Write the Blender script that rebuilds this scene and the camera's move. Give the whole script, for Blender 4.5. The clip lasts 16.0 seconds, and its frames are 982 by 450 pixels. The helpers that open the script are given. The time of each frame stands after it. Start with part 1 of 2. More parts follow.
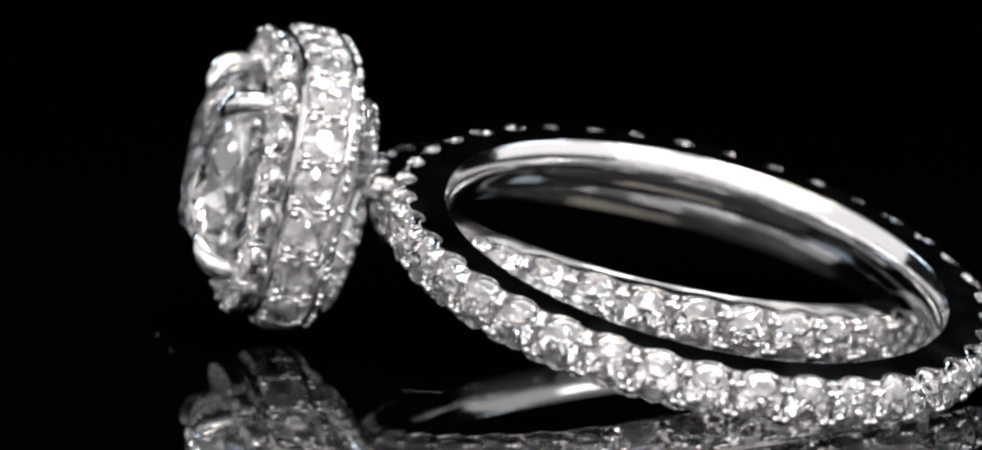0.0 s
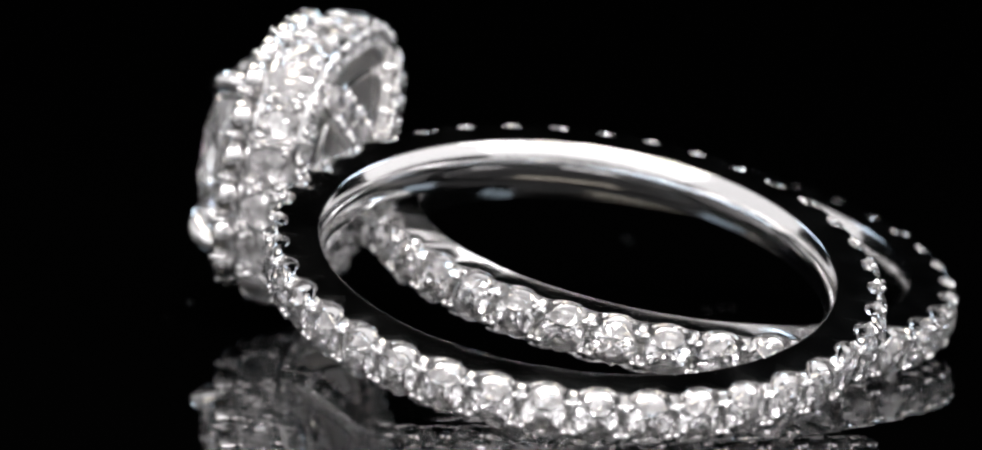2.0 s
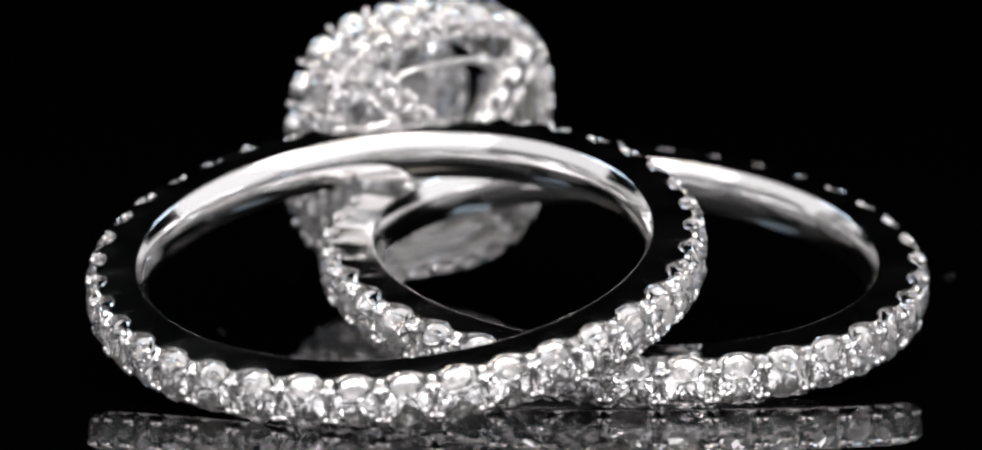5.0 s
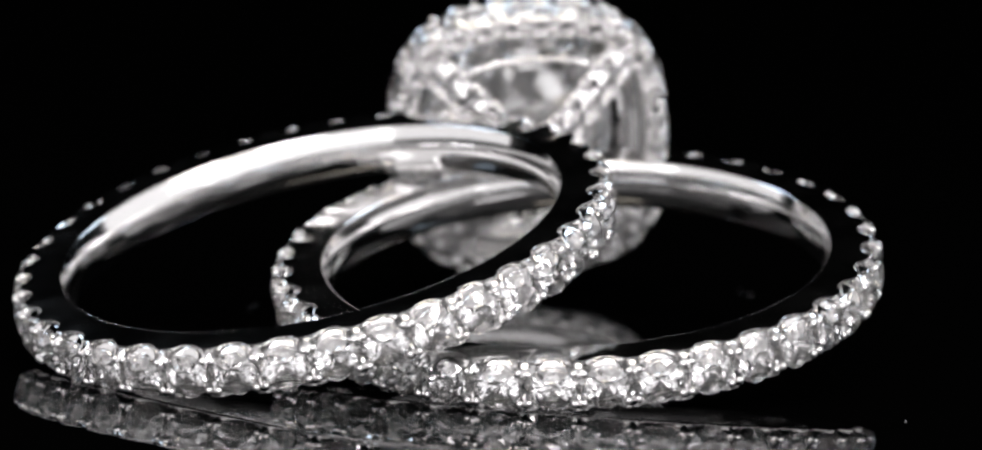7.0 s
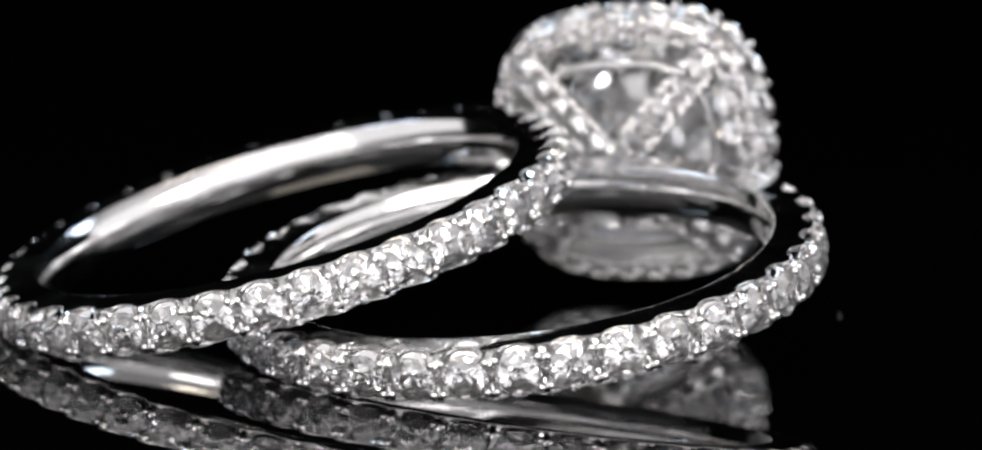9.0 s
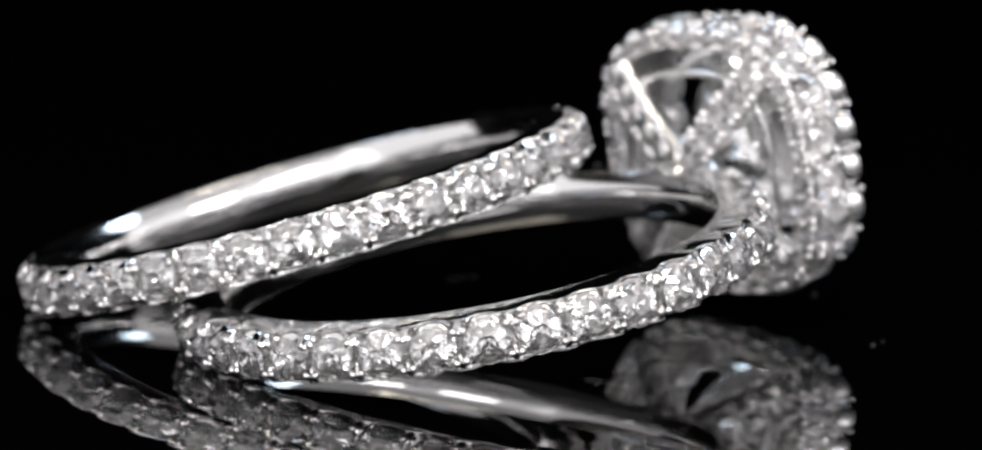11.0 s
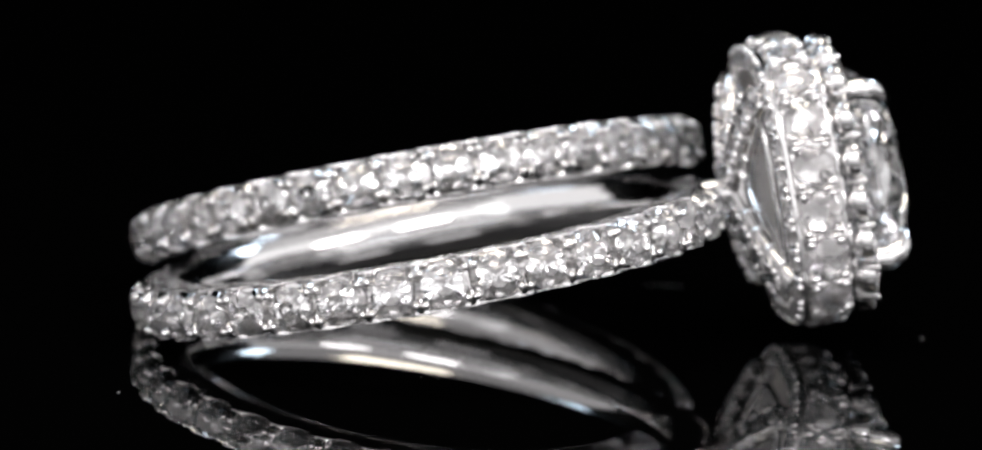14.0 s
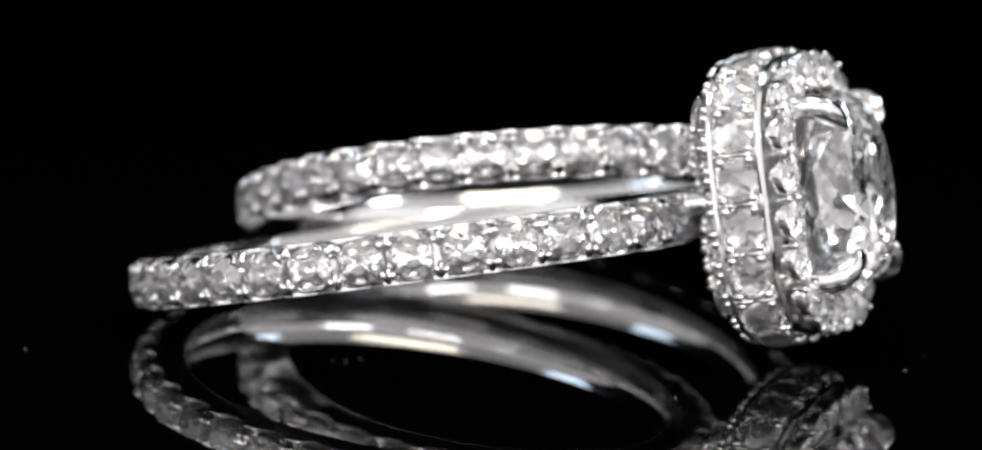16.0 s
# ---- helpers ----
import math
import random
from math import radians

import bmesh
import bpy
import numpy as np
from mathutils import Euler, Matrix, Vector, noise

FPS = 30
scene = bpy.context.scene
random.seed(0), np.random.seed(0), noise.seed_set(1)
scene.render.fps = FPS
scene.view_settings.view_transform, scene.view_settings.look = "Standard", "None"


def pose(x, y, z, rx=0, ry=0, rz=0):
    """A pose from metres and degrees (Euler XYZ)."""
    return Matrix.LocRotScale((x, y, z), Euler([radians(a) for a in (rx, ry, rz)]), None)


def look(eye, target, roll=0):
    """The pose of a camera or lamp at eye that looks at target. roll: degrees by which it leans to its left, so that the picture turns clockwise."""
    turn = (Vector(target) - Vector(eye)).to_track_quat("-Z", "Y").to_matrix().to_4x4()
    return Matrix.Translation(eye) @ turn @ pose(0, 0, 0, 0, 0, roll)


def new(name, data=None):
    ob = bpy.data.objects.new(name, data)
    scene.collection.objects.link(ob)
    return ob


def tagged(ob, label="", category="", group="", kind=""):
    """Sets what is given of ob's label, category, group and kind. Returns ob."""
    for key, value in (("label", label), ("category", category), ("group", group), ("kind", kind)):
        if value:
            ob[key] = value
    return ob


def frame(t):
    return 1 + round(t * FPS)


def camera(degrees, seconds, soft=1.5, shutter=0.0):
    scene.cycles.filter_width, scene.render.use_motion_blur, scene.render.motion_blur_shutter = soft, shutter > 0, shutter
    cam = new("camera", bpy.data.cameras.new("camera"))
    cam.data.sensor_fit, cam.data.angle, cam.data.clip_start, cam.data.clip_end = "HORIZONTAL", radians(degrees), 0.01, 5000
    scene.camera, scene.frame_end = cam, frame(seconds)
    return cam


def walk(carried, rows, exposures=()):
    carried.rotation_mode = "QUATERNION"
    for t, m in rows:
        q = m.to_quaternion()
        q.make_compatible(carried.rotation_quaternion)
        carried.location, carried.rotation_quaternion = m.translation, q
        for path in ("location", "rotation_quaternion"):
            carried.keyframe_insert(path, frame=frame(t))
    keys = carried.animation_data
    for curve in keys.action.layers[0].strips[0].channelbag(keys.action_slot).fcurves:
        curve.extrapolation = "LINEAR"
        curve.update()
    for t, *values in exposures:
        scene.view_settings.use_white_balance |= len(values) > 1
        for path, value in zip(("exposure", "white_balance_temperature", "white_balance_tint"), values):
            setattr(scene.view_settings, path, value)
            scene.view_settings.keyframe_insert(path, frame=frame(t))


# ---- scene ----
# Two pave rings on a slowly turning black acrylic turntable, seen through a still macro lens.
MM = 0.001
LENS = 9.746            # degrees across
DIST = 0.19711          # from the eye to the turntable's axis
TILT = radians(9.70)    # how far the camera looks down
AIM = (-0.0018, 0.0, 0.0038)

cam = camera(LENS, 16.0, soft=2.3)
EYE = (AIM[0], AIM[1] - DIST * math.cos(TILT), AIM[2] + DIST * math.sin(TILT))
STAND = look(EYE, AIM, 1.136)
walk(cam, [(0.0, STAND), (16.0, STAND)])
cam.data.dof.use_dof = True
cam.data.dof.focus_distance = 0.186
cam.data.dof.aperture_fstop = 68

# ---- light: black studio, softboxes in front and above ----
world = bpy.data.worlds.new("dark_studio")
scene.world = world
world.use_nodes = True
world.node_tree.nodes["Background"].inputs[0].default_value = (0.0, 0.0, 0.0, 1)
scene.view_settings.exposure = 0.48


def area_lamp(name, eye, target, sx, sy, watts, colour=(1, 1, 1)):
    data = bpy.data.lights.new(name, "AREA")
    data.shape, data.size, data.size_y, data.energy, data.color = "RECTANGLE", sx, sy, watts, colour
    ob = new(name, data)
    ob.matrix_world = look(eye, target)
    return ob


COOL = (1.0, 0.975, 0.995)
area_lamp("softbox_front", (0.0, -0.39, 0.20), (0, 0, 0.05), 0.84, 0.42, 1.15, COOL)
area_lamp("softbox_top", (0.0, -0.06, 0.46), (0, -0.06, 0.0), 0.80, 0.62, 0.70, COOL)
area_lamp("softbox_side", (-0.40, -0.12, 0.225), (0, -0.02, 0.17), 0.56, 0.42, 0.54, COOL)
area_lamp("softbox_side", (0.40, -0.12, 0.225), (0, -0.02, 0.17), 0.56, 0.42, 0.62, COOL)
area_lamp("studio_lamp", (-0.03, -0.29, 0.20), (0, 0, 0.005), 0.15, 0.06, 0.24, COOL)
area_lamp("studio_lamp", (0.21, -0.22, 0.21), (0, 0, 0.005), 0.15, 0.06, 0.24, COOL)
# Unseen warm fill added overhead to brighten the stones and tint their glints.
area_lamp("glint_fill_top", (0.0, -0.04, 0.44), (0, 0, 0.0), 0.24, 0.12, 0.45, (1.0, 0.90, 0.76))
# Bluish fills added behind, out of view, to lift the centre stone's sparkle.
area_lamp("glint_fill_back", (-0.27, 0.20, 0.36), (0, 0, 0.005), 0.16, 0.10, 0.22, (0.66, 0.82, 1.0))
area_lamp("glint_fill_back", (0.27, 0.20, 0.36), (0, 0, 0.005), 0.16, 0.10, 0.30, (0.70, 0.85, 1.0))
scene.cycles.max_bounces = scene.cycles.transmission_bounces = scene.cycles.glossy_bounces = 18


# ---- materials ----
def nodes_of(name):
    m = bpy.data.materials.new(name)
    m.use_nodes = True
    return m, m.node_tree.nodes, m.node_tree.links


def coords(N, L, scale):
    c = N.new("ShaderNodeTexCoord")
    mp = N.new("ShaderNodeMapping")
    mp.inputs["Scale"].default_value = (scale, scale, scale)
    L.new(c.outputs["Object"], mp.inputs["Vector"])
    return mp.outputs["Vector"]


def metal_material(name, colour, rough_low, rough_high, bump):
    m, N, L = nodes_of(name)
    b = N["Principled BSDF"]
    b.inputs["Metallic"].default_value = 1.0
    b.inputs["Base Color"].default_value = (*colour, 1)
    v = coords(N, L, 1.0)
    big = N.new("ShaderNodeTexNoise")
    big.inputs["Scale"].default_value, big.inputs["Detail"].default_value = 500, 5
    fine = N.new("ShaderNodeTexNoise")
    fine.inputs["Scale"].default_value, fine.inputs["Detail"].default_value = 2600, 3
    L.new(v, big.inputs["Vector"])
    L.new(v, fine.inputs["Vector"])
    r = N.new("ShaderNodeMapRange")
    r.inputs["From Min"].default_value, r.inputs["From Max"].default_value = 0.35, 0.7
    r.inputs["To Min"].default_value, r.inputs["To Max"].default_value = rough_low, rough_high
    L.new(big.outputs["Fac"], r.inputs["Value"])
    L.new(r.outputs["Result"], b.inputs["Roughness"])
    bp = N.new("ShaderNodeBump")
    bp.inputs["Strength"].default_value, bp.inputs["Distance"].default_value = bump, 0.00003
    L.new(fine.outputs["Fac"], bp.inputs["Height"])
    L.new(bp.outputs["Normal"], b.inputs["Normal"])
    return m


def diamond_material(name, rough):
    """Clear stone with a trace of wear on its facets."""
    m, N, L = nodes_of(name)
    N.remove(N["Principled BSDF"])
    v = coords(N, L, 1.0)
    n = N.new("ShaderNodeTexNoise")
    n.inputs["Scale"].default_value, n.inputs["Detail"].default_value = 1500, 3
    L.new(v, n.inputs["Vector"])
    r = N.new("ShaderNodeMapRange")
    r.inputs["To Min"].default_value, r.inputs["To Max"].default_value = rough * 0.6, rough * 1.4
    L.new(n.outputs["Fac"], r.inputs["Value"])
    g = N.new("ShaderNodeBsdfGlass")
    g.inputs["IOR"].default_value = 2.417
    L.new(r.outputs["Result"], g.inputs["Roughness"])
    L.new(g.outputs[0], N["Material Output"].inputs["Surface"])
    return m


def acrylic_material():
    m, N, L = nodes_of("black_acrylic")
    b = N["Principled BSDF"]
    v = coords(N, L, 1.0)
    smear = N.new("ShaderNodeTexNoise")
    smear.inputs["Scale"].default_value, smear.inputs["Detail"].default_value = 60, 6
    L.new(v, smear.inputs["Vector"])
    r = N.new("ShaderNodeMapRange")
    r.inputs["From Min"].default_value, r.inputs["From Max"].default_value = 0.4, 0.75
    r.inputs["To Min"].default_value, r.inputs["To Max"].default_value = 0.002, 0.012
    L.new(smear.outputs["Fac"], r.inputs["Value"])
    L.new(r.outputs["Result"], b.inputs["Roughness"])
    b.inputs["Base Color"].default_value = (0.0006, 0.0006, 0.0006, 1)
    b.inputs["IOR"].default_value = 1.49
    return m


def cloth_material():
    m, N, L = nodes_of("black_velvet")
    b = N["Principled BSDF"]
    v = coords(N, L, 1.0)
    n = N.new("ShaderNodeTexNoise")
    n.inputs["Scale"].default_value, n.inputs["Detail"].default_value = 900, 4
    L.new(v, n.inputs["Vector"])
    ramp = N.new("ShaderNodeValToRGB")
    ramp.color_ramp.elements[0].color, ramp.color_ramp.elements[1].color = (0.0002, 0.0002, 0.0002, 1), (0.0006, 0.0006, 0.0006, 1)
    L.new(n.outputs["Fac"], ramp.inputs["Fac"])
    L.new(ramp.outputs["Color"], b.inputs["Base Color"])
    b.inputs["Roughness"].default_value = 1.0
    b.inputs["Specular IOR Level"].default_value = 0.0
    return m


def dust_material():
    m, N, L = nodes_of("pale_dust_and_scratches")
    b = N["Principled BSDF"]
    n = N.new("ShaderNodeTexNoise")
    n.inputs["Scale"].default_value = 4000
    ramp = N.new("ShaderNodeValToRGB")
    ramp.color_ramp.elements[0].color, ramp.color_ramp.elements[1].color = (0.12, 0.12, 0.12, 1), (0.4, 0.4, 0.4, 1)
    L.new(n.outputs["Fac"], ramp.inputs["Fac"])
    L.new(ramp.outputs["Color"], b.inputs["Base Color"])
    b.inputs["Roughness"].default_value = 0.9
    return m


WHITE_GOLD = metal_material("polished_white_gold", (0.80, 0.793, 0.79), 0.09, 0.15, 0.10)
SETTING_GOLD = metal_material("cut_white_gold", (0.80, 0.793, 0.79), 0.10, 0.19, 0.15)
CAST_GOLD = metal_material("unpolished_white_gold", (0.62, 0.61, 0.60), 0.38, 0.55, 0.35)
PAVE_DIAMOND = diamond_material("clear_melee_diamond", 0.02)
CENTRE_DIAMOND = diamond_material("clear_centre_diamond", 0.010)
ACRYLIC = acrylic_material()
VELVET = cloth_material()
PALE_MARKS = dust_material()


# ---- mesh helpers ----
def to_mesh(name, bm, material, smooth=None):
    """smooth: the angle in degrees past which an edge stays sharp; None: faceted."""
    bmesh.ops.recalc_face_normals(bm, faces=bm.faces)
    for f in bm.faces:
        f.smooth = smooth is not None
    me = bpy.data.meshes.new(name)
    bm.to_mesh(me)
    bm.free()
    if smooth is not None:
        me.set_sharp_from_angle(angle=radians(smooth))
    me.materials.append(material)
    return me


def part(name, me, parent, m=None, label=""):
    ob = new(name, me)
    ob.parent = parent
    if m is not None:
        ob.matrix_local = m
    if label:
        tagged(ob, label)
    return ob


def revolve(profile, n):
    """Closed profile of (radius, height), in mm, turned about z."""
    bm = bmesh.new()
    loops = []
    for k in range(n):
        a = 2 * math.pi * k / n
        loops.append([bm.verts.new((r * math.cos(a) * MM, r * math.sin(a) * MM, z * MM)) for r, z in profile])
    for k in range(n):
        p, q = loops[k], loops[(k + 1) % n]
        for j in range(len(profile)):
            i = (j + 1) % len(profile)
            bm.faces.new((p[j], p[i], q[i], q[j]))
    return bm


def tube(points, radii, n=10, flat=1.0):
    """A round-ended tube along points (mm)."""
    bm = bmesh.new()
    pts = [Vector(p) for p in points]
    rings = []
    side = None
    for k, p in enumerate(pts):
        way = (pts[min(k + 1, len(pts) - 1)] - pts[max(k - 1, 0)]).normalized()
        if side is None:
            side = way.orthogonal().normalized()
        side = (side - way * side.dot(way)).normalized()
        other = way.cross(side)
        rings.append([bm.verts.new((p + radii[k] * (math.cos(2 * math.pi * j / n) * side + flat * math.sin(2 * math.pi * j / n) * other)) * MM) for j in range(n)])
    for a, b in zip(rings, rings[1:]):
        for j in range(n):
            bm.faces.new((a[j], a[(j + 1) % n], b[(j + 1) % n], b[j]))
    for ring, p, q in ((rings[0], pts[0], pts[1]), (rings[-1], pts[-1], pts[-2])):
        tip = bm.verts.new((p + (p - q).normalized() * radii[0 if ring is rings[0] else -1] * 0.6) * MM)
        for j in range(n):
            bm.faces.new((ring[j], ring[(j + 1) % n], tip))
    return bm


def brilliant(size, table=0.56, crown=0.15, girdle=0.025, pavilion=0.43, n=8, power=2.0, wear=0.0):
    """A faceted brilliant of that width (mm), girdle at z = 0, table up; power over 2 squares the outline to a cushion."""
    bm = bmesh.new()
    h = size / 2
    rnd = random.Random(round(size * 1000 + wear * 1e5))

    def ring(count, off, scale, z):
        out = []
        for k in range(count):
            a = 2 * math.pi * (k + off) / count
            c, s = math.cos(a), math.sin(a)
            p = power if scale > 0.3 else 2.0
            r = (abs(c) ** p + abs(s) ** p) ** (-1 / p)
            k1, k2 = (1 + rnd.uniform(-wear, wear) for _ in range(2))
            out.append(bm.verts.new((h * scale * k1 * r * c * MM, h * scale * k1 * r * s * MM, z * k2 * size * MM)))
        return out

    t = ring(n, 0.0, table, crown)
    c = ring(n, 0.5, (1 + table) / 2 + 0.03, crown * 0.56)
    gu = ring(2 * n, 0.0, 1.0, girdle / 2)
    gl = ring(2 * n, 0.0, 1.0, -girdle / 2)
    p = ring(n, 0.5, 0.42, -pavilion * 0.60)
    q = ring(n, 0.0, 0.20, -pavilion * 0.81)
    tip = bm.verts.new((0, 0, -pavilion * size * MM))
    level = sum(v.co.z for v in t) / n
    for v in t:
        v.co.z = level
    bm.faces.new(t)
    for k in range(n):
        j = (k + 1) % n
        bm.faces.new((t[k], t[j], c[k]))
        bm.faces.new((t[k], c[k], gu[2 * k], ))
        bm.faces.new((t[k], gu[2 * k], c[k - 1]))
        bm.faces.new((c[k], gu[2 * k], gu[2 * k + 1]))
        bm.faces.new((c[k], gu[2 * k + 1], gu[(2 * k + 2) % (2 * n)]))
        bm.faces.new((p[k], gl[2 * k], gl[2 * k + 1]))
        bm.faces.new((p[k], gl[2 * k + 1], gl[(2 * k + 2) % (2 * n)]))
        bm.faces.new((p[k], q[k], gl[2 * k]))
        bm.faces.new((p[k - 1], gl[2 * k], q[k]))
        bm.faces.new((p[k], q[j], q[k]))
        bm.faces.new((q[k], q[j], tip))
    for k in range(2 * n):
        j = (k + 1) % (2 * n)
        bm.faces.new((gu[k], gu[j], gl[j], gl[k]))
    return bm


def cushion_cut(size, crown=0.17, pavilion=0.45, n=10, power=3.0):
    """The centre stone (mm): a small table, two tiers of crown facets and a finely cut pavilion, girdle at z = 0."""
    bm = bmesh.new()
    rnd = random.Random(3)
    h = size / 2
    tiers = [(0.50, crown, 0.0, 0.0), (0.72, crown * 0.80, 0.5, 0.02), (0.88, crown * 0.45, 0.0, 0.02), (1.0, 0.012, 0.5, 0.0), (1.0, -0.012, 0.5, 0.0)]
    tiers += [(q, -pavilion * (1 - q) * (1.0 + 0.10 * q), 0.5 * (k % 2), 0.05) for k, q in enumerate((0.66, 0.34))]
    rings = []
    for q, z, off, wear in tiers:
        p = power if q > 0.3 else 2.2
        ring = []
        for k in range(n):
            a = 2 * math.pi * (k + off) / n
            c, t = math.cos(a), math.sin(a)
            r = h * q * (1 + rnd.uniform(-wear, wear)) * (abs(c) ** p + abs(t) ** p) ** (-1 / p)
            ring.append(bm.verts.new((r * c * MM, r * t * MM, z * (1 + rnd.uniform(-wear, wear) * 0.4) * size * MM)))
        rings.append((ring, off))
    bm.faces.new(rings[0][0])
    for (a, oa), (b, ob_) in zip(rings, rings[1:]):
        for k in range(n):
            j = (k + 1) % n
            if oa == ob_:
                bm.faces.new((a[k], a[j], b[j], b[k]))
            elif ob_ > oa:
                bm.faces.new((a[k], a[j], b[k]))
                bm.faces.new((b[k], a[j], b[j]))
            else:
                bm.faces.new((a[k], b[j], b[k]))
                bm.faces.new((a[k], a[j], b[j]))
    tip = bm.verts.new((0, 0, -pavilion * size * MM))
    for k in range(n):
        bm.faces.new((rings[-1][0][k], rings[-1][0][(k + 1) % n], tip))
    return bm


def bead_into(bm, place, size, squash=(1, 1, 1), turn=None, fine=2):
    m = Matrix.Translation(Vector(place) * MM) @ (turn or Matrix()) @ Matrix.Diagonal((squash[0], squash[1], squash[2], 1))
    bmesh.ops.create_icosphere(bm, subdivisions=fine, radius=size * MM, matrix=m)


def upright(place, out, along):
    """A pose (mm) whose z points out and whose x runs along."""
    z = Vector(out).normalized()
    x = (Vector(along) - z * Vector(along).dot(z)).normalized()
    y = z.cross(x)
    m = Matrix((x, y, z)).transposed().to_4x4()
    m.translation = Vector(place) * MM
    return m


# ---- shared small pieces ----
def shell_into(bm, place, turn, wide, tall, deep, dish):
    """A dished oval shell with a raised rim and a small pit in it, facing y."""
    prof = [(0.02, -0.6), (0.20, -0.5), (0.27, dish), (0.55, dish + 0.1), (0.82, 0.84), (0.90, 1.0), (0.97, 0.8), (1.0, 0.2), (0.92, -0.8), (0.02, -0.8)]
    m = Matrix.Translation(Vector(place) * MM) @ turn
    n, loops = 20, []
    for k in range(n):
        a = 2 * math.pi * k / n
        loops.append([bm.verts.new(m @ (Vector((wide * r * math.cos(a), deep * h, tall * r * math.sin(a))) * MM)) for r, h in prof])
    for k in range(n):
        p, q = loops[k], loops[(k + 1) % n]
        for j in range(len(prof) - 1):
            bm.faces.new((p[j], q[j], q[j + 1], p[j + 1]))
    bm.faces.new([l[0] for l in loops])
    bm.faces.new([l[-1] for l in loops])


def seat_mesh(size, sides=(-1, 1), reach=0.49, drop=0.14, leaf=(0.50, 0.42, 0.07, 0.50), slope=42, cup=0.88):
    """The cup that holds one stone, its girdle at z = 0, with a dished shell sloping outward at each open side."""
    r = size / 2 * cup
    bm = revolve([(r * 0.75, -0.70), (r * 0.92, -0.70), (r * 0.98, -0.40), (r, -0.12), (r * 0.985, -0.05), (r * 0.95, -0.08), (r * 0.82, -0.30)], 20)
    for q in sides:
        turn = pose(0, 0, 0, slope * q, 0, 0) @ pose(0, 0, 0, 0, 0, 0 if q > 0 else 180)
        shell_into(bm, (0, q * reach, -drop), turn @ pose(0, 0, 0, 0, 14, 0), *leaf)
    return to_mesh("seat", bm, WHITE_GOLD, 40)


def bowl_mesh():
    """The round bowl under one stone of the front halo, its lip at the girdle."""
    prof = [(0.05, -0.66), (0.34, -0.63), (0.55, -0.52), (0.67, -0.32), (0.715, -0.08), (0.70, 0.01), (0.665, 0.02), (0.62, -0.10), (0.35, -0.48), (0.05, -0.55)]
    return to_mesh("seat", revolve(prof, 24), WHITE_GOLD, 60)


def spike_mesh():
    """A bead on the front halo whose tapered spur runs back to the side of the halo."""
    bm = tube([(0, 0, 0.04), (0, 0, -0.12), (0, 0.03, -0.32), (0, 0.06, -0.52)], [0.09, 0.09, 0.06, 0.02], 8)
    bead_into(bm, (0, -0.08, 0.08), 0.11, (1.2, 1.0, 1.0))
    return to_mesh("prong", bm, SETTING_GOLD, 50)


def prong_mesh(r=0.14, spread=0.17, inward=0.25, web=0.40, leaf=None):
    """A split prong: a pointed tooth at the edge (y) and two polished beads on the stones' side."""
    bm = bmesh.new()
    if leaf:
        bead_into(bm, (0, -0.08, -0.08), 1.0, leaf, turn=pose(0, 0, 0, 38), fine=1)
    else:
        bead_into(bm, (0, -0.04, -0.26), 1.0, (r * 0.75, r * 0.6, r * 2.2), fine=1, turn=pose(0, 0, 0, 35))
    bead_into(bm, (0, -web * 0.9, -0.16), 1.0, (r * 0.9, web, r * 1.5))
    for q in (-1, 1):
        bead_into(bm, (q * spread, -inward, 0.06 if leaf else 0.08), r, (1.0, 1.1, 1.0))
    return to_mesh("prong", bm, SETTING_GOLD, 25)


def bar_mesh():
    """Half of the bright cut across the halo's side between two stones: a ridge with two beads and a tip at its outer end (y)."""
    bm = bmesh.new()
    bead_into(bm, (0, 0.36, 0.0), 1.0, (0.09, 0.32, 0.14))
    for e in (-1, 1):
        bead_into(bm, (e * 0.19, 0.50, 0.0), 0.155, (1.0, 1.2, 1.0))
    bead_into(bm, (0, 0.70, -0.08), 1.0, (0.20, 0.10, 0.15), fine=1)
    return to_mesh("prong", bm, SETTING_GOLD, 40)


def melee(size, squash=1.0, table=0.42):
    """Eight stones of one size, cut a little unlike each other; squash narrows them across the band."""
    out = []
    for k in range(8):
        bm = brilliant(size, table=table + 0.012 * k, crown=0.15 + 0.004 * (k % 3), pavilion=0.41 + 0.012 * (k % 4), n=11, wear=0.03 + 0.005 * k)
        bmesh.ops.transform(bm, matrix=Matrix.Diagonal((1, squash, 1, 1)) @ pose(0, 0, 0, 0, 0, 11.0 * k), verts=bm.verts)
        out.append(to_mesh("diamond", bm, PAVE_DIAMOND))
    return out


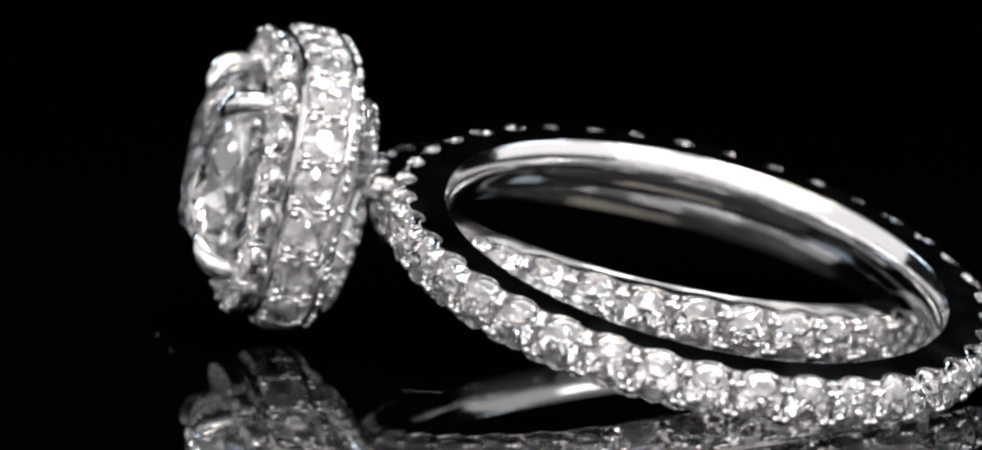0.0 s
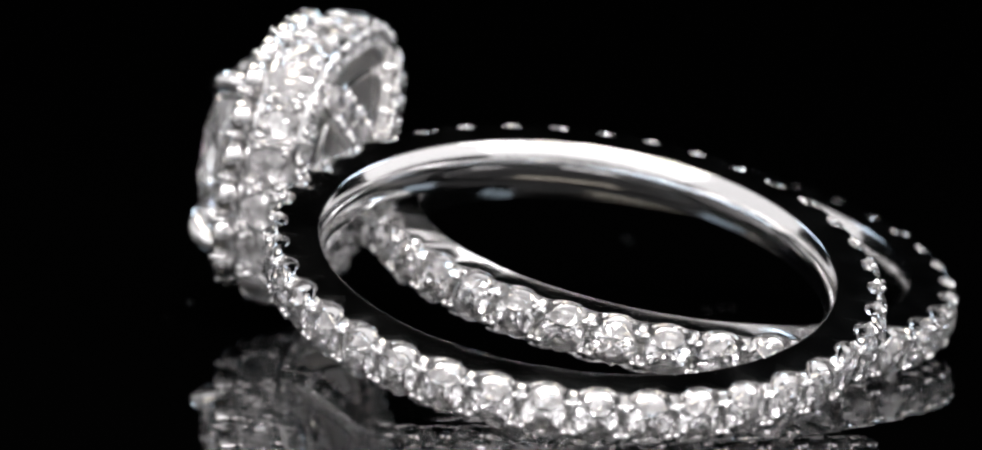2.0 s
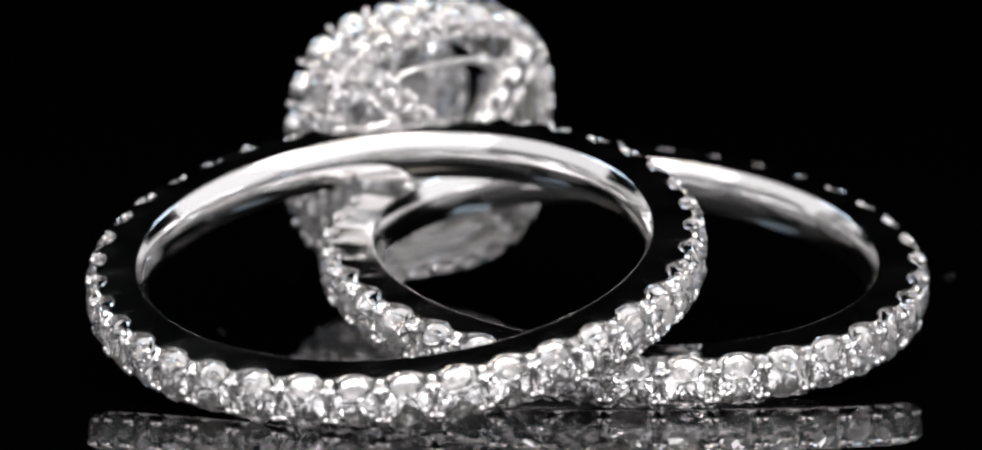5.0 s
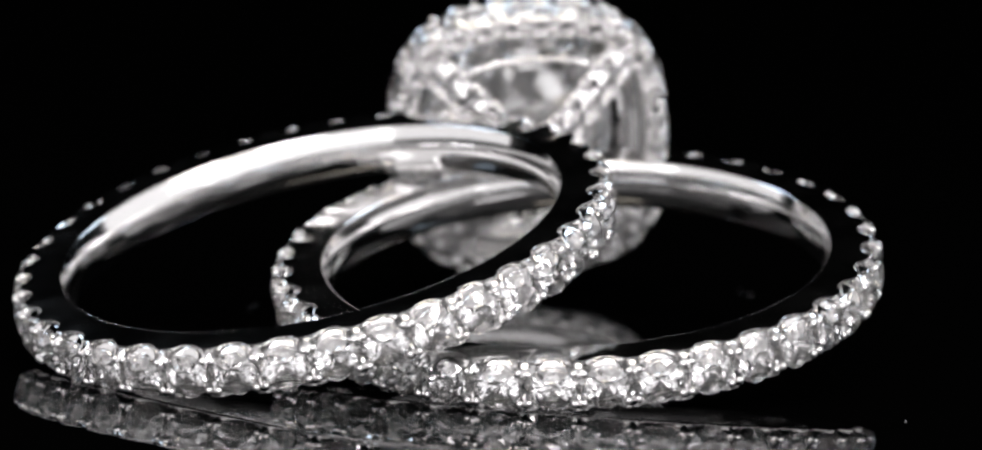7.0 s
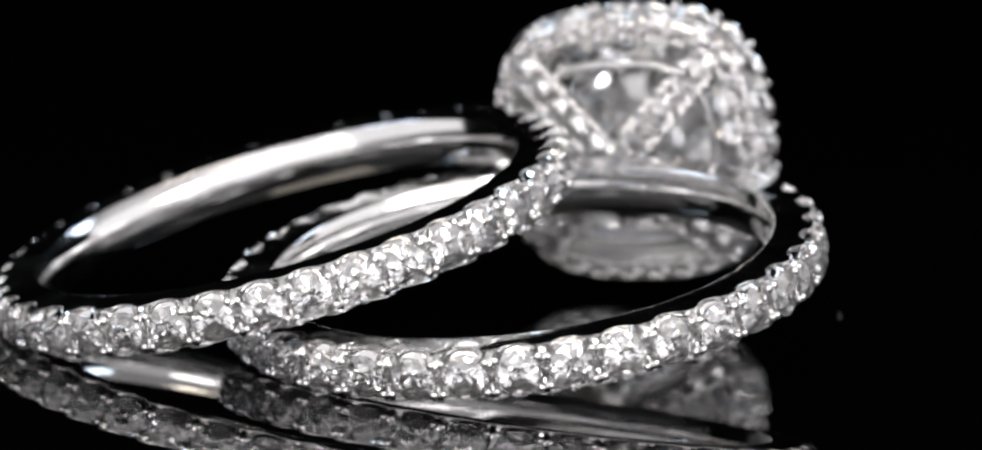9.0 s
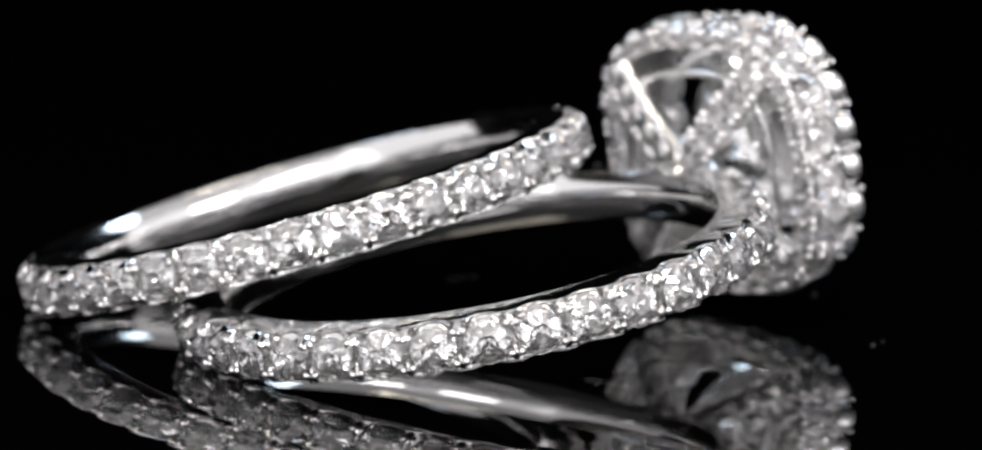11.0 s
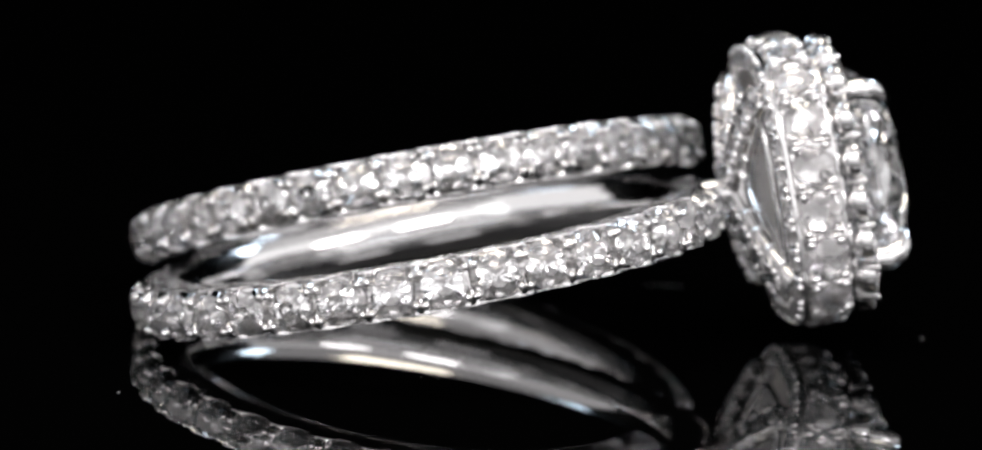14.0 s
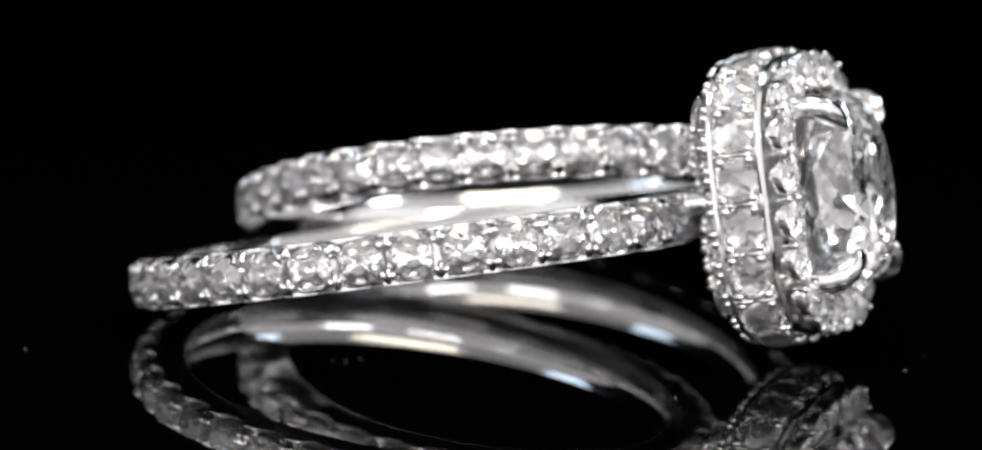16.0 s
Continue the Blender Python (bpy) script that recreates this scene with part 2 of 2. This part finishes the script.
SHANK_STONE = melee(1.52, 1.0)
SHANK_SEAT = seat_mesh(1.48)
SIDE_STONE = melee(1.42, 1.0, 0.34)
PRONG = prong_mesh(0.13, 0.16, 0.25, 0.28, (0.15, 0.09, 0.36))
HALO_STONE = melee(1.38)
HALO_SEAT = bowl_mesh()
SMALL_STONE = melee(1.10)
SIDE_BAR = bar_mesh()
SPIKE = spike_mesh()
TINY_STONE = melee(0.74)
RIM_PRONG = prong_mesh(0.14, 0.16, 0.06, 0.12)
SMALL_PRONG = prong_mesh(0.17, 0.16, 0.08, 0.2)


# ---- setting: table, turntable, black backdrop ----
def box_mesh(name, sx, sy, sz, material, bevel=0.002):
    bm = bmesh.new()
    bmesh.ops.create_cube(bm, size=1)
    bmesh.ops.scale(bm, vec=(sx, sy, sz), verts=bm.verts)
    bmesh.ops.bevel(bm, geom=bm.edges[:], offset=bevel, segments=2, affect="EDGES")
    return to_mesh(name, bm, material, 40)


def setting():
    table = new("ground", box_mesh("ground", 1.2, 1.2, 0.03, VELVET))
    table.matrix_world = pose(0, 0, -0.015 - 0.012)
    tagged(table, "black velvet covered studio table top", "table top", kind="structure")
    for name, x, y, sx, sy in (("wall_north", 0, 0.59, 1.2, 0.02), ("wall_south", 0, -0.59, 1.2, 0.02), ("wall_east", 0.59, 0, 0.02, 1.16), ("wall_west", -0.59, 0, 0.02, 1.16)):
        w = new(name, box_mesh(name, sx, sy, 0.70, VELVET))
        w.matrix_world = pose(x, y, 0.35 - 0.012)
        tagged(w, "matt black studio backdrop cloth", "backdrop", kind="structure")
    c = new("ceiling", box_mesh("ceiling", 1.2, 1.2, 0.02, VELVET))
    c.matrix_world = pose(0, 0, 0.70)
    tagged(c, "matt black studio ceiling cloth", "ceiling", kind="structure")


def turntable_disc():
    prof = [(0.01, 0), (119.2, 0), (119.8, -0.2), (120, -0.8), (120, -7.2), (119.8, -7.8), (119.2, -8), (0.01, -8)]
    top = new("turntable")
    bm = bmesh.new()
    n = 128
    rings = [[bm.verts.new((r * math.cos(2 * math.pi * k / n) * MM, r * math.sin(2 * math.pi * k / n) * MM, z * MM)) for k in range(n)] for r, z in prof[1:-1]]
    bm.faces.new(rings[0])
    for a, b in zip(rings, rings[1:]):
        for k in range(n):
            bm.faces.new((a[k], b[k], b[(k + 1) % n], a[(k + 1) % n]))
    bm.faces.new(rings[-1][::-1])
    part("disc", to_mesh("disc", bm, ACRYLIC, 50), top)
    bm = revolve([(60, -8), (60, -12), (55, -12), (55, -8)], 64)
    part("foot", to_mesh("foot", bm, VELVET, 40), top)
    tagged(top, "glossy black acrylic turntable mirroring the rings", "turntable")
    return top


# ---- bands ----
def band_mesh(name, count, first, plain=lambda d: False):
    """A comfort-fit band whose flat sides are cut in a scallop under each stone."""
    inner = [(8.22 + 0.28 * (z / 0.80) ** 2, z) for z in [-0.80 + 0.08 * k for k in range(21)]]
    bm = bmesh.new()
    n, loops = count * 10, []
    for k in range(n):
        u = k / 10 - round(k / 10)
        a = first + 2 * math.pi * k / n
        edge = 9.62 if plain(math.degrees(a) % 360) else 9.86 - 0.35 * math.sqrt(max(0.0, 1 - (u / 0.31) ** 2))
        rim = [(8.512, 0.826), (8.545, 0.852), (8.58, 0.86), (8.60, 0.86), (edge - 0.02, 0.86), (edge, 0.856), (edge + 0.004, 0.845), (edge - 0.02, 0.72), (9.40, 0.54)]
        prof = inner + rim + [(r, -z) for r, z in reversed(rim)]
        loops.append([bm.verts.new((r * math.cos(a) * MM, r * math.sin(a) * MM, z * MM)) for r, z in prof])
    for k in range(n):
        p, q = loops[k], loops[(k + 1) % n]
        for j in range(len(p)):
            i = (j + 1) % len(p)
            bm.faces.new((p[j], p[i], q[i], q[j]))
    return to_mesh(name, bm, WHITE_GOLD, 32)


def set_stones(ring, count, first, skip):
    step = 2 * math.pi / count
    for k in range(count):
        a = first + k * step
        turn = math.degrees(a) % 360
        c, s = math.cos(a), math.sin(a)
        if not skip(turn):
            seat = upright((10.03 * c, 10.03 * s, 0), (c, s, 0), (-s, c, 0))
            part("diamond", random.choice(SHANK_STONE), ring, seat @ pose(0, 0, 0, random.uniform(-6, 6), random.uniform(-6, 6), random.choice((0, 180))))
            part("seat", SHANK_SEAT, ring, seat)
        b = a + step / 2
        if skip(math.degrees(b) % 360):
            continue
        c, s = math.cos(b), math.sin(b)
        for side in (-1, 1):
            m = upright((10.03 * c, 10.03 * s, side * 0.75), (c, s, side * 0.10), (-s * side, c * side, 0)) @ pose(0, 0, 0, 0, 0, random.uniform(-8, 8))
            part("prong", PRONG, ring, m)


def wedding_band():
    ring = new("wedding_band")
    part("band", band_mesh("band", 38, radians(-121.4)), ring, label="polished white gold band, flat sided")
    set_stones(ring, 38, radians(-121.4), lambda d: False)
    return tagged(ring, "white gold eternity band with pave diamonds leaning on another ring", "ring")


# ---- the engagement ring's head; x across, z along the finger, y outward ----
def cushion(h, s, power=3.0):
    """The point and outward normal at s turns round a cushion outline of half width h, evenly spaced."""
    k = (s % 1.0) * 720
    i, f = int(k), k - int(k)
    a0, a1 = EVEN[i % 720], EVEN[(i + 1) % 720]
    if a1 < a0:
        a1 += 2 * math.pi
    a = a0 + (a1 - a0) * f
    c, t = math.cos(a), math.sin(a)
    r = h * (abs(c) ** power + abs(t) ** power) ** (-1 / power)
    x, z = r * c, r * t
    nx, nz = math.copysign(abs(x / h) ** (power - 1), x), math.copysign(abs(z / h) ** (power - 1), z)
    d = math.hypot(nx, nz)
    return x, z, nx / d, nz / d


def even_angles(power=3.0):
    steps = 5760
    pts = []
    for k in range(steps + 1):
        a = 2 * math.pi * k / steps
        r = (abs(math.cos(a)) ** power + abs(math.sin(a)) ** power) ** (-1 / power)
        pts.append((r * math.cos(a), r * math.sin(a)))
    run = [0.0]
    for p, q in zip(pts, pts[1:]):
        run.append(run[-1] + math.hypot(q[0] - p[0], q[1] - p[1]))
    out, j = [], 0
    for k in range(720):
        goal = run[-1] * k / 720
        while run[j + 1] < goal:
            j += 1
        out.append(2 * math.pi * (j + (goal - run[j]) / (run[j + 1] - run[j])) / steps)
    return out


EVEN = even_angles()


def loft(profile, n=144):
    """Closed profile of (half width, height along y) swept round the cushion outline."""
    bm = bmesh.new()
    loops = []
    for k in range(n):
        row = []
        for h, w in profile:
            x, z, _, _ = cushion(h, k / n)
            row.append(bm.verts.new((x * MM, w * MM, z * MM)))
        loops.append(row)
    for k in range(n):
        p, q = loops[k], loops[(k + 1) % n]
        for j in range(len(profile)):
            i = (j + 1) % len(profile)
            bm.faces.new((p[j], p[i], q[i], q[j]))
    return bm


def halo(head):
    wall = [(4.17, 12.14), (4.21, 12.05), (4.27, 12.03), (4.74, 12.06), (4.80, 12.16), (4.78, 12.28), (4.68, 12.36), (4.68, 13.74), (4.72, 13.80), (4.72, 13.88), (4.62, 13.98), (3.60, 13.98), (3.60, 13.84), (4.16, 13.74)]
    part("halo_frame", to_mesh("halo_frame", loft(wall), WHITE_GOLD, 35), head)
    lining = loft([(4.15, 12.26), (4.11, 13.72), (4.05, 13.72), (4.09, 12.26)], 72)
    part("halo_lining", to_mesh("halo_lining", lining, CAST_GOLD, 40), head, label="unpolished inner wall of the halo")
    count = 20
    for k in range(count):
        s = (k + 0.5) / count
        x, z, nx, nz = cushion(4.78, s)
        m = upright((x, 13.05, z), (nx, 0, nz), (0, 1, 0)) @ pose(0, 0, 0, random.uniform(-10, 10), random.uniform(-10, 10), random.uniform(0, 45))
        part("diamond", random.choice(SIDE_STONE), head, m)
        x, z, nx, nz = cushion(4.84, k / count)
        for q in (-1, 1):
            part("prong", SIDE_BAR, head, upright((x, 13.05, z), (nx, 0, nz), (nz * q, 0, -nx * q)))
    for k in range(count):
        s = (k + 0.5) / count
        x, z, nx, nz = cushion(4.12, s)
        m = upright((x, 14.70, z), (nx * 0.15, 1, nz * 0.15), (nz, 0, -nx))
        part("diamond", random.choice(HALO_STONE), head, m @ pose(0, 0, 0, random.uniform(-6, 6), random.uniform(-6, 6), random.uniform(0, 45)))
        part("seat", HALO_SEAT, head, m)
        for h, q in ((4.55, 1), (3.66, -1)):
            x, z, nx, nz = cushion(h, k / count)
            part("prong", SPIKE, head, upright((x, 14.66, z), (nx * 0.1 * q, 1, nz * 0.1 * q), (nz * q, 0, -nx * q)))


def under_halo(head):
    """Tiny stones and beads round the halo's narrow underside, open within."""
    count = 30
    for k in range(count):
        x, z, nx, nz = cushion(4.52, (k + 0.5) / count)
        part("diamond", random.choice(TINY_STONE), head, upright((x, 12.00, z), (nx * 0.5, -1, nz * 0.5), (nz, 0, -nx)))
        x, z, nx, nz = cushion(4.62, k / count)
        part("prong", RIM_PRONG, head, upright((x, 12.06, z), (nx * 0.4, -1, nz * 0.4), (-nz, 0, nx)))
        x, z, nx, nz = cushion(4.27, k / count)
        part("prong", RIM_PRONG, head, upright((x, 12.06, z), (0, -1, 0), (nz, 0, -nx)))


def gallery(head):
    rail = loft([(3.30 + 0.13 * math.cos(2 * math.pi * j / 10), 11.85 + 0.13 * math.sin(2 * math.pi * j / 10)) for j in range(10)], 96)
    part("gallery_rail", to_mesh("gallery_rail", rail, WHITE_GOLD, 60), head, label="thin polished rail under the halo")
    part("bridge", to_mesh("bridge", tube([(0, 9.5, 0), (0, 10.0, 0), (0, 10.5, 0), (0, 11.0, 0), (0, 11.3, 0)], [0.62, 0.60, 0.55, 0.55, 0.50], 16), WHITE_GOLD, 50), head)
    for sx in (-1, 1):
        for sz in (-1, 1):
            pts, rad = [], []
            for k in range(13):
                l = 0.25 + 3.0 * k / 12
                pts.append((sx * l, 11.08 + 0.086 * l * l, sz * l))
                rad.append(0.52)
            arm = part("gallery_arm", to_mesh("gallery_arm", tube(pts, rad, 12), WHITE_GOLD, 50), head, label="curved arm paved with small diamonds")
            for k in range(5):
                l = 0.70 + 0.60 * k
                slope = 0.176 * l
                way = Vector((sx, slope, sz)).normalized()
                out = Vector((sx * slope * 0.5, -1, sz * slope * 0.5)).normalized()
                base = Vector((sx * l, 11.08 + 0.086 * l * l, sz * l))
                part("diamond", random.choice(SMALL_STONE), arm, upright(base + out * 0.44, out, way) @ pose(0, 0, 0, 0, 0, random.uniform(0, 45)))
                side = out.cross(way)
                for q in (-1, 1) if k < 4 else ():
                    part("prong", SMALL_PRONG, arm, upright(base + way * 0.43 + out * 0.38 + side * q * 0.58, out + side * q * 0.3, way * q))


def centre_stone(head):
    bm = cushion_cut(6.7)
    m = upright((0, 15.38, 0), (0, 1, 0), (1, 0, 0))
    part("centre_diamond", to_mesh("centre_diamond", bm, CENTRE_DIAMOND), head, m, label="large clear cushion cut centre diamond")
    for sx in (-1, 1):
        for sz in (-1, 1):
            pts, rad = [], []
            for l, w, r in ((2.58, 13.3, 0.36), (2.78, 14.1, 0.38), (2.88, 14.8, 0.41), (2.90, 15.3, 0.44), (2.80, 15.66, 0.44), (2.57, 15.92, 0.40), (2.29, 16.07, 0.30), (2.05, 16.15, 0.15)):
                pts.append((sx * l, w, sz * l))
                rad.append(r)
            part("claw", to_mesh("claw", tube(pts, rad, 14), WHITE_GOLD, 70), head, label="rounded polished claw over a stone corner")


def engagement_ring():
    ring = new("engagement_ring")
    part("shank", band_mesh("shank", 36, radians(-52.4), lambda d: 78 < d < 97), ring, label="polished white gold shank, flat sided")
    set_stones(ring, 36, radians(-52.4), lambda d: 82 < d < 93)
    head = new("head")
    head.parent = ring
    head.matrix_local = pose(0, -0.0002, 0.00030)
    halo(head)
    under_halo(head)
    gallery(head)
    centre_stone(head)
    return tagged(ring, "white gold halo engagement ring with cushion centre diamond", "ring")


# ---- dust and scratch lines on the turntable ----
def dust():
    bm = bmesh.new()
    rnd = random.Random(5)
    spots = DUST + [(rnd.uniform(-45, 45), rnd.uniform(-45, 45), rnd.uniform(0.003, 0.006)) for _ in range(30)]
    for x, y, r in spots:
        m = Matrix.Translation((x * MM, y * MM, r * 0.5 * MM)) @ Euler((rnd.uniform(-0.3, 0.3), rnd.uniform(-0.3, 0.3), rnd.uniform(0, 6))).to_matrix().to_4x4() @ Matrix.Diagonal((rnd.uniform(0.8, 2.0), 1, 0.5, 1))
        bmesh.ops.create_icosphere(bm, subdivisions=1, radius=r * MM, matrix=m)
    # Thin pale rods imitate the glint of scratches in the acrylic.
    for x, y, turn in ((7.2, -4.4, 20), (6.8, -4.0, 32), (-9.5, 5.5, 70)):
        m = Matrix.Translation((x * MM, y * MM, 0.008 * MM)) @ pose(0, 0, 0, 0, 0, turn) @ pose(0, 0, 0, 0, 90, 0)
        bmesh.ops.create_cone(bm, cap_ends=True, segments=6, radius1=0.004 * MM, radius2=0.002 * MM, depth=rnd.uniform(0.6, 1.4) * MM, matrix=m)
    ob = new("dust", to_mesh("dust", bm, PALE_MARKS))
    return tagged(ob, "fine pale dust specks on the black acrylic, thin rods for its scratches", "dust", kind="stuff")


# Larger specks and their size, in mm on the turntable.
DUST = [(9.97, -14.85, 0.05), (0.70, 13.15, 0.03), (-2.2, 13.0, 0.022), (8.45, 7.6, 0.03), (19.6, 2.7, 0.04), (8.2, 8.4, 0.03), (7.4, -4.8, 0.025)]

setting()
TURNTABLE = turntable_disc()
RING = engagement_ring()
BAND = wedding_band()
SPECKS = dust()

# Places on the turntable, at the moment when its angle is zero (7.5 s).
RING_POSE = pose(0.00068, -0.00398, 0.00286, 10.693, -5.048, 0)
BAND_POSE = pose(-0.00814, -0.00361, 0.00366, 9.954, -13.531, 0)


def turned(t):
    d = t - 7.5
    return pose(0, 0, 0, 0, 0, -(13.066 * d - 0.0193 * d * d))


def motions():
    """All turn with the turntable, slowly and clockwise from above."""
    times = [0.5 * k for k in range(33)]
    walk(TURNTABLE, [(t, turned(t)) for t in times])
    walk(SPECKS, [(t, turned(t)) for t in times])
    walk(RING, [(t, turned(t) @ RING_POSE) for t in times])
    walk(BAND, [(t, turned(t) @ BAND_POSE) for t in times])


motions()
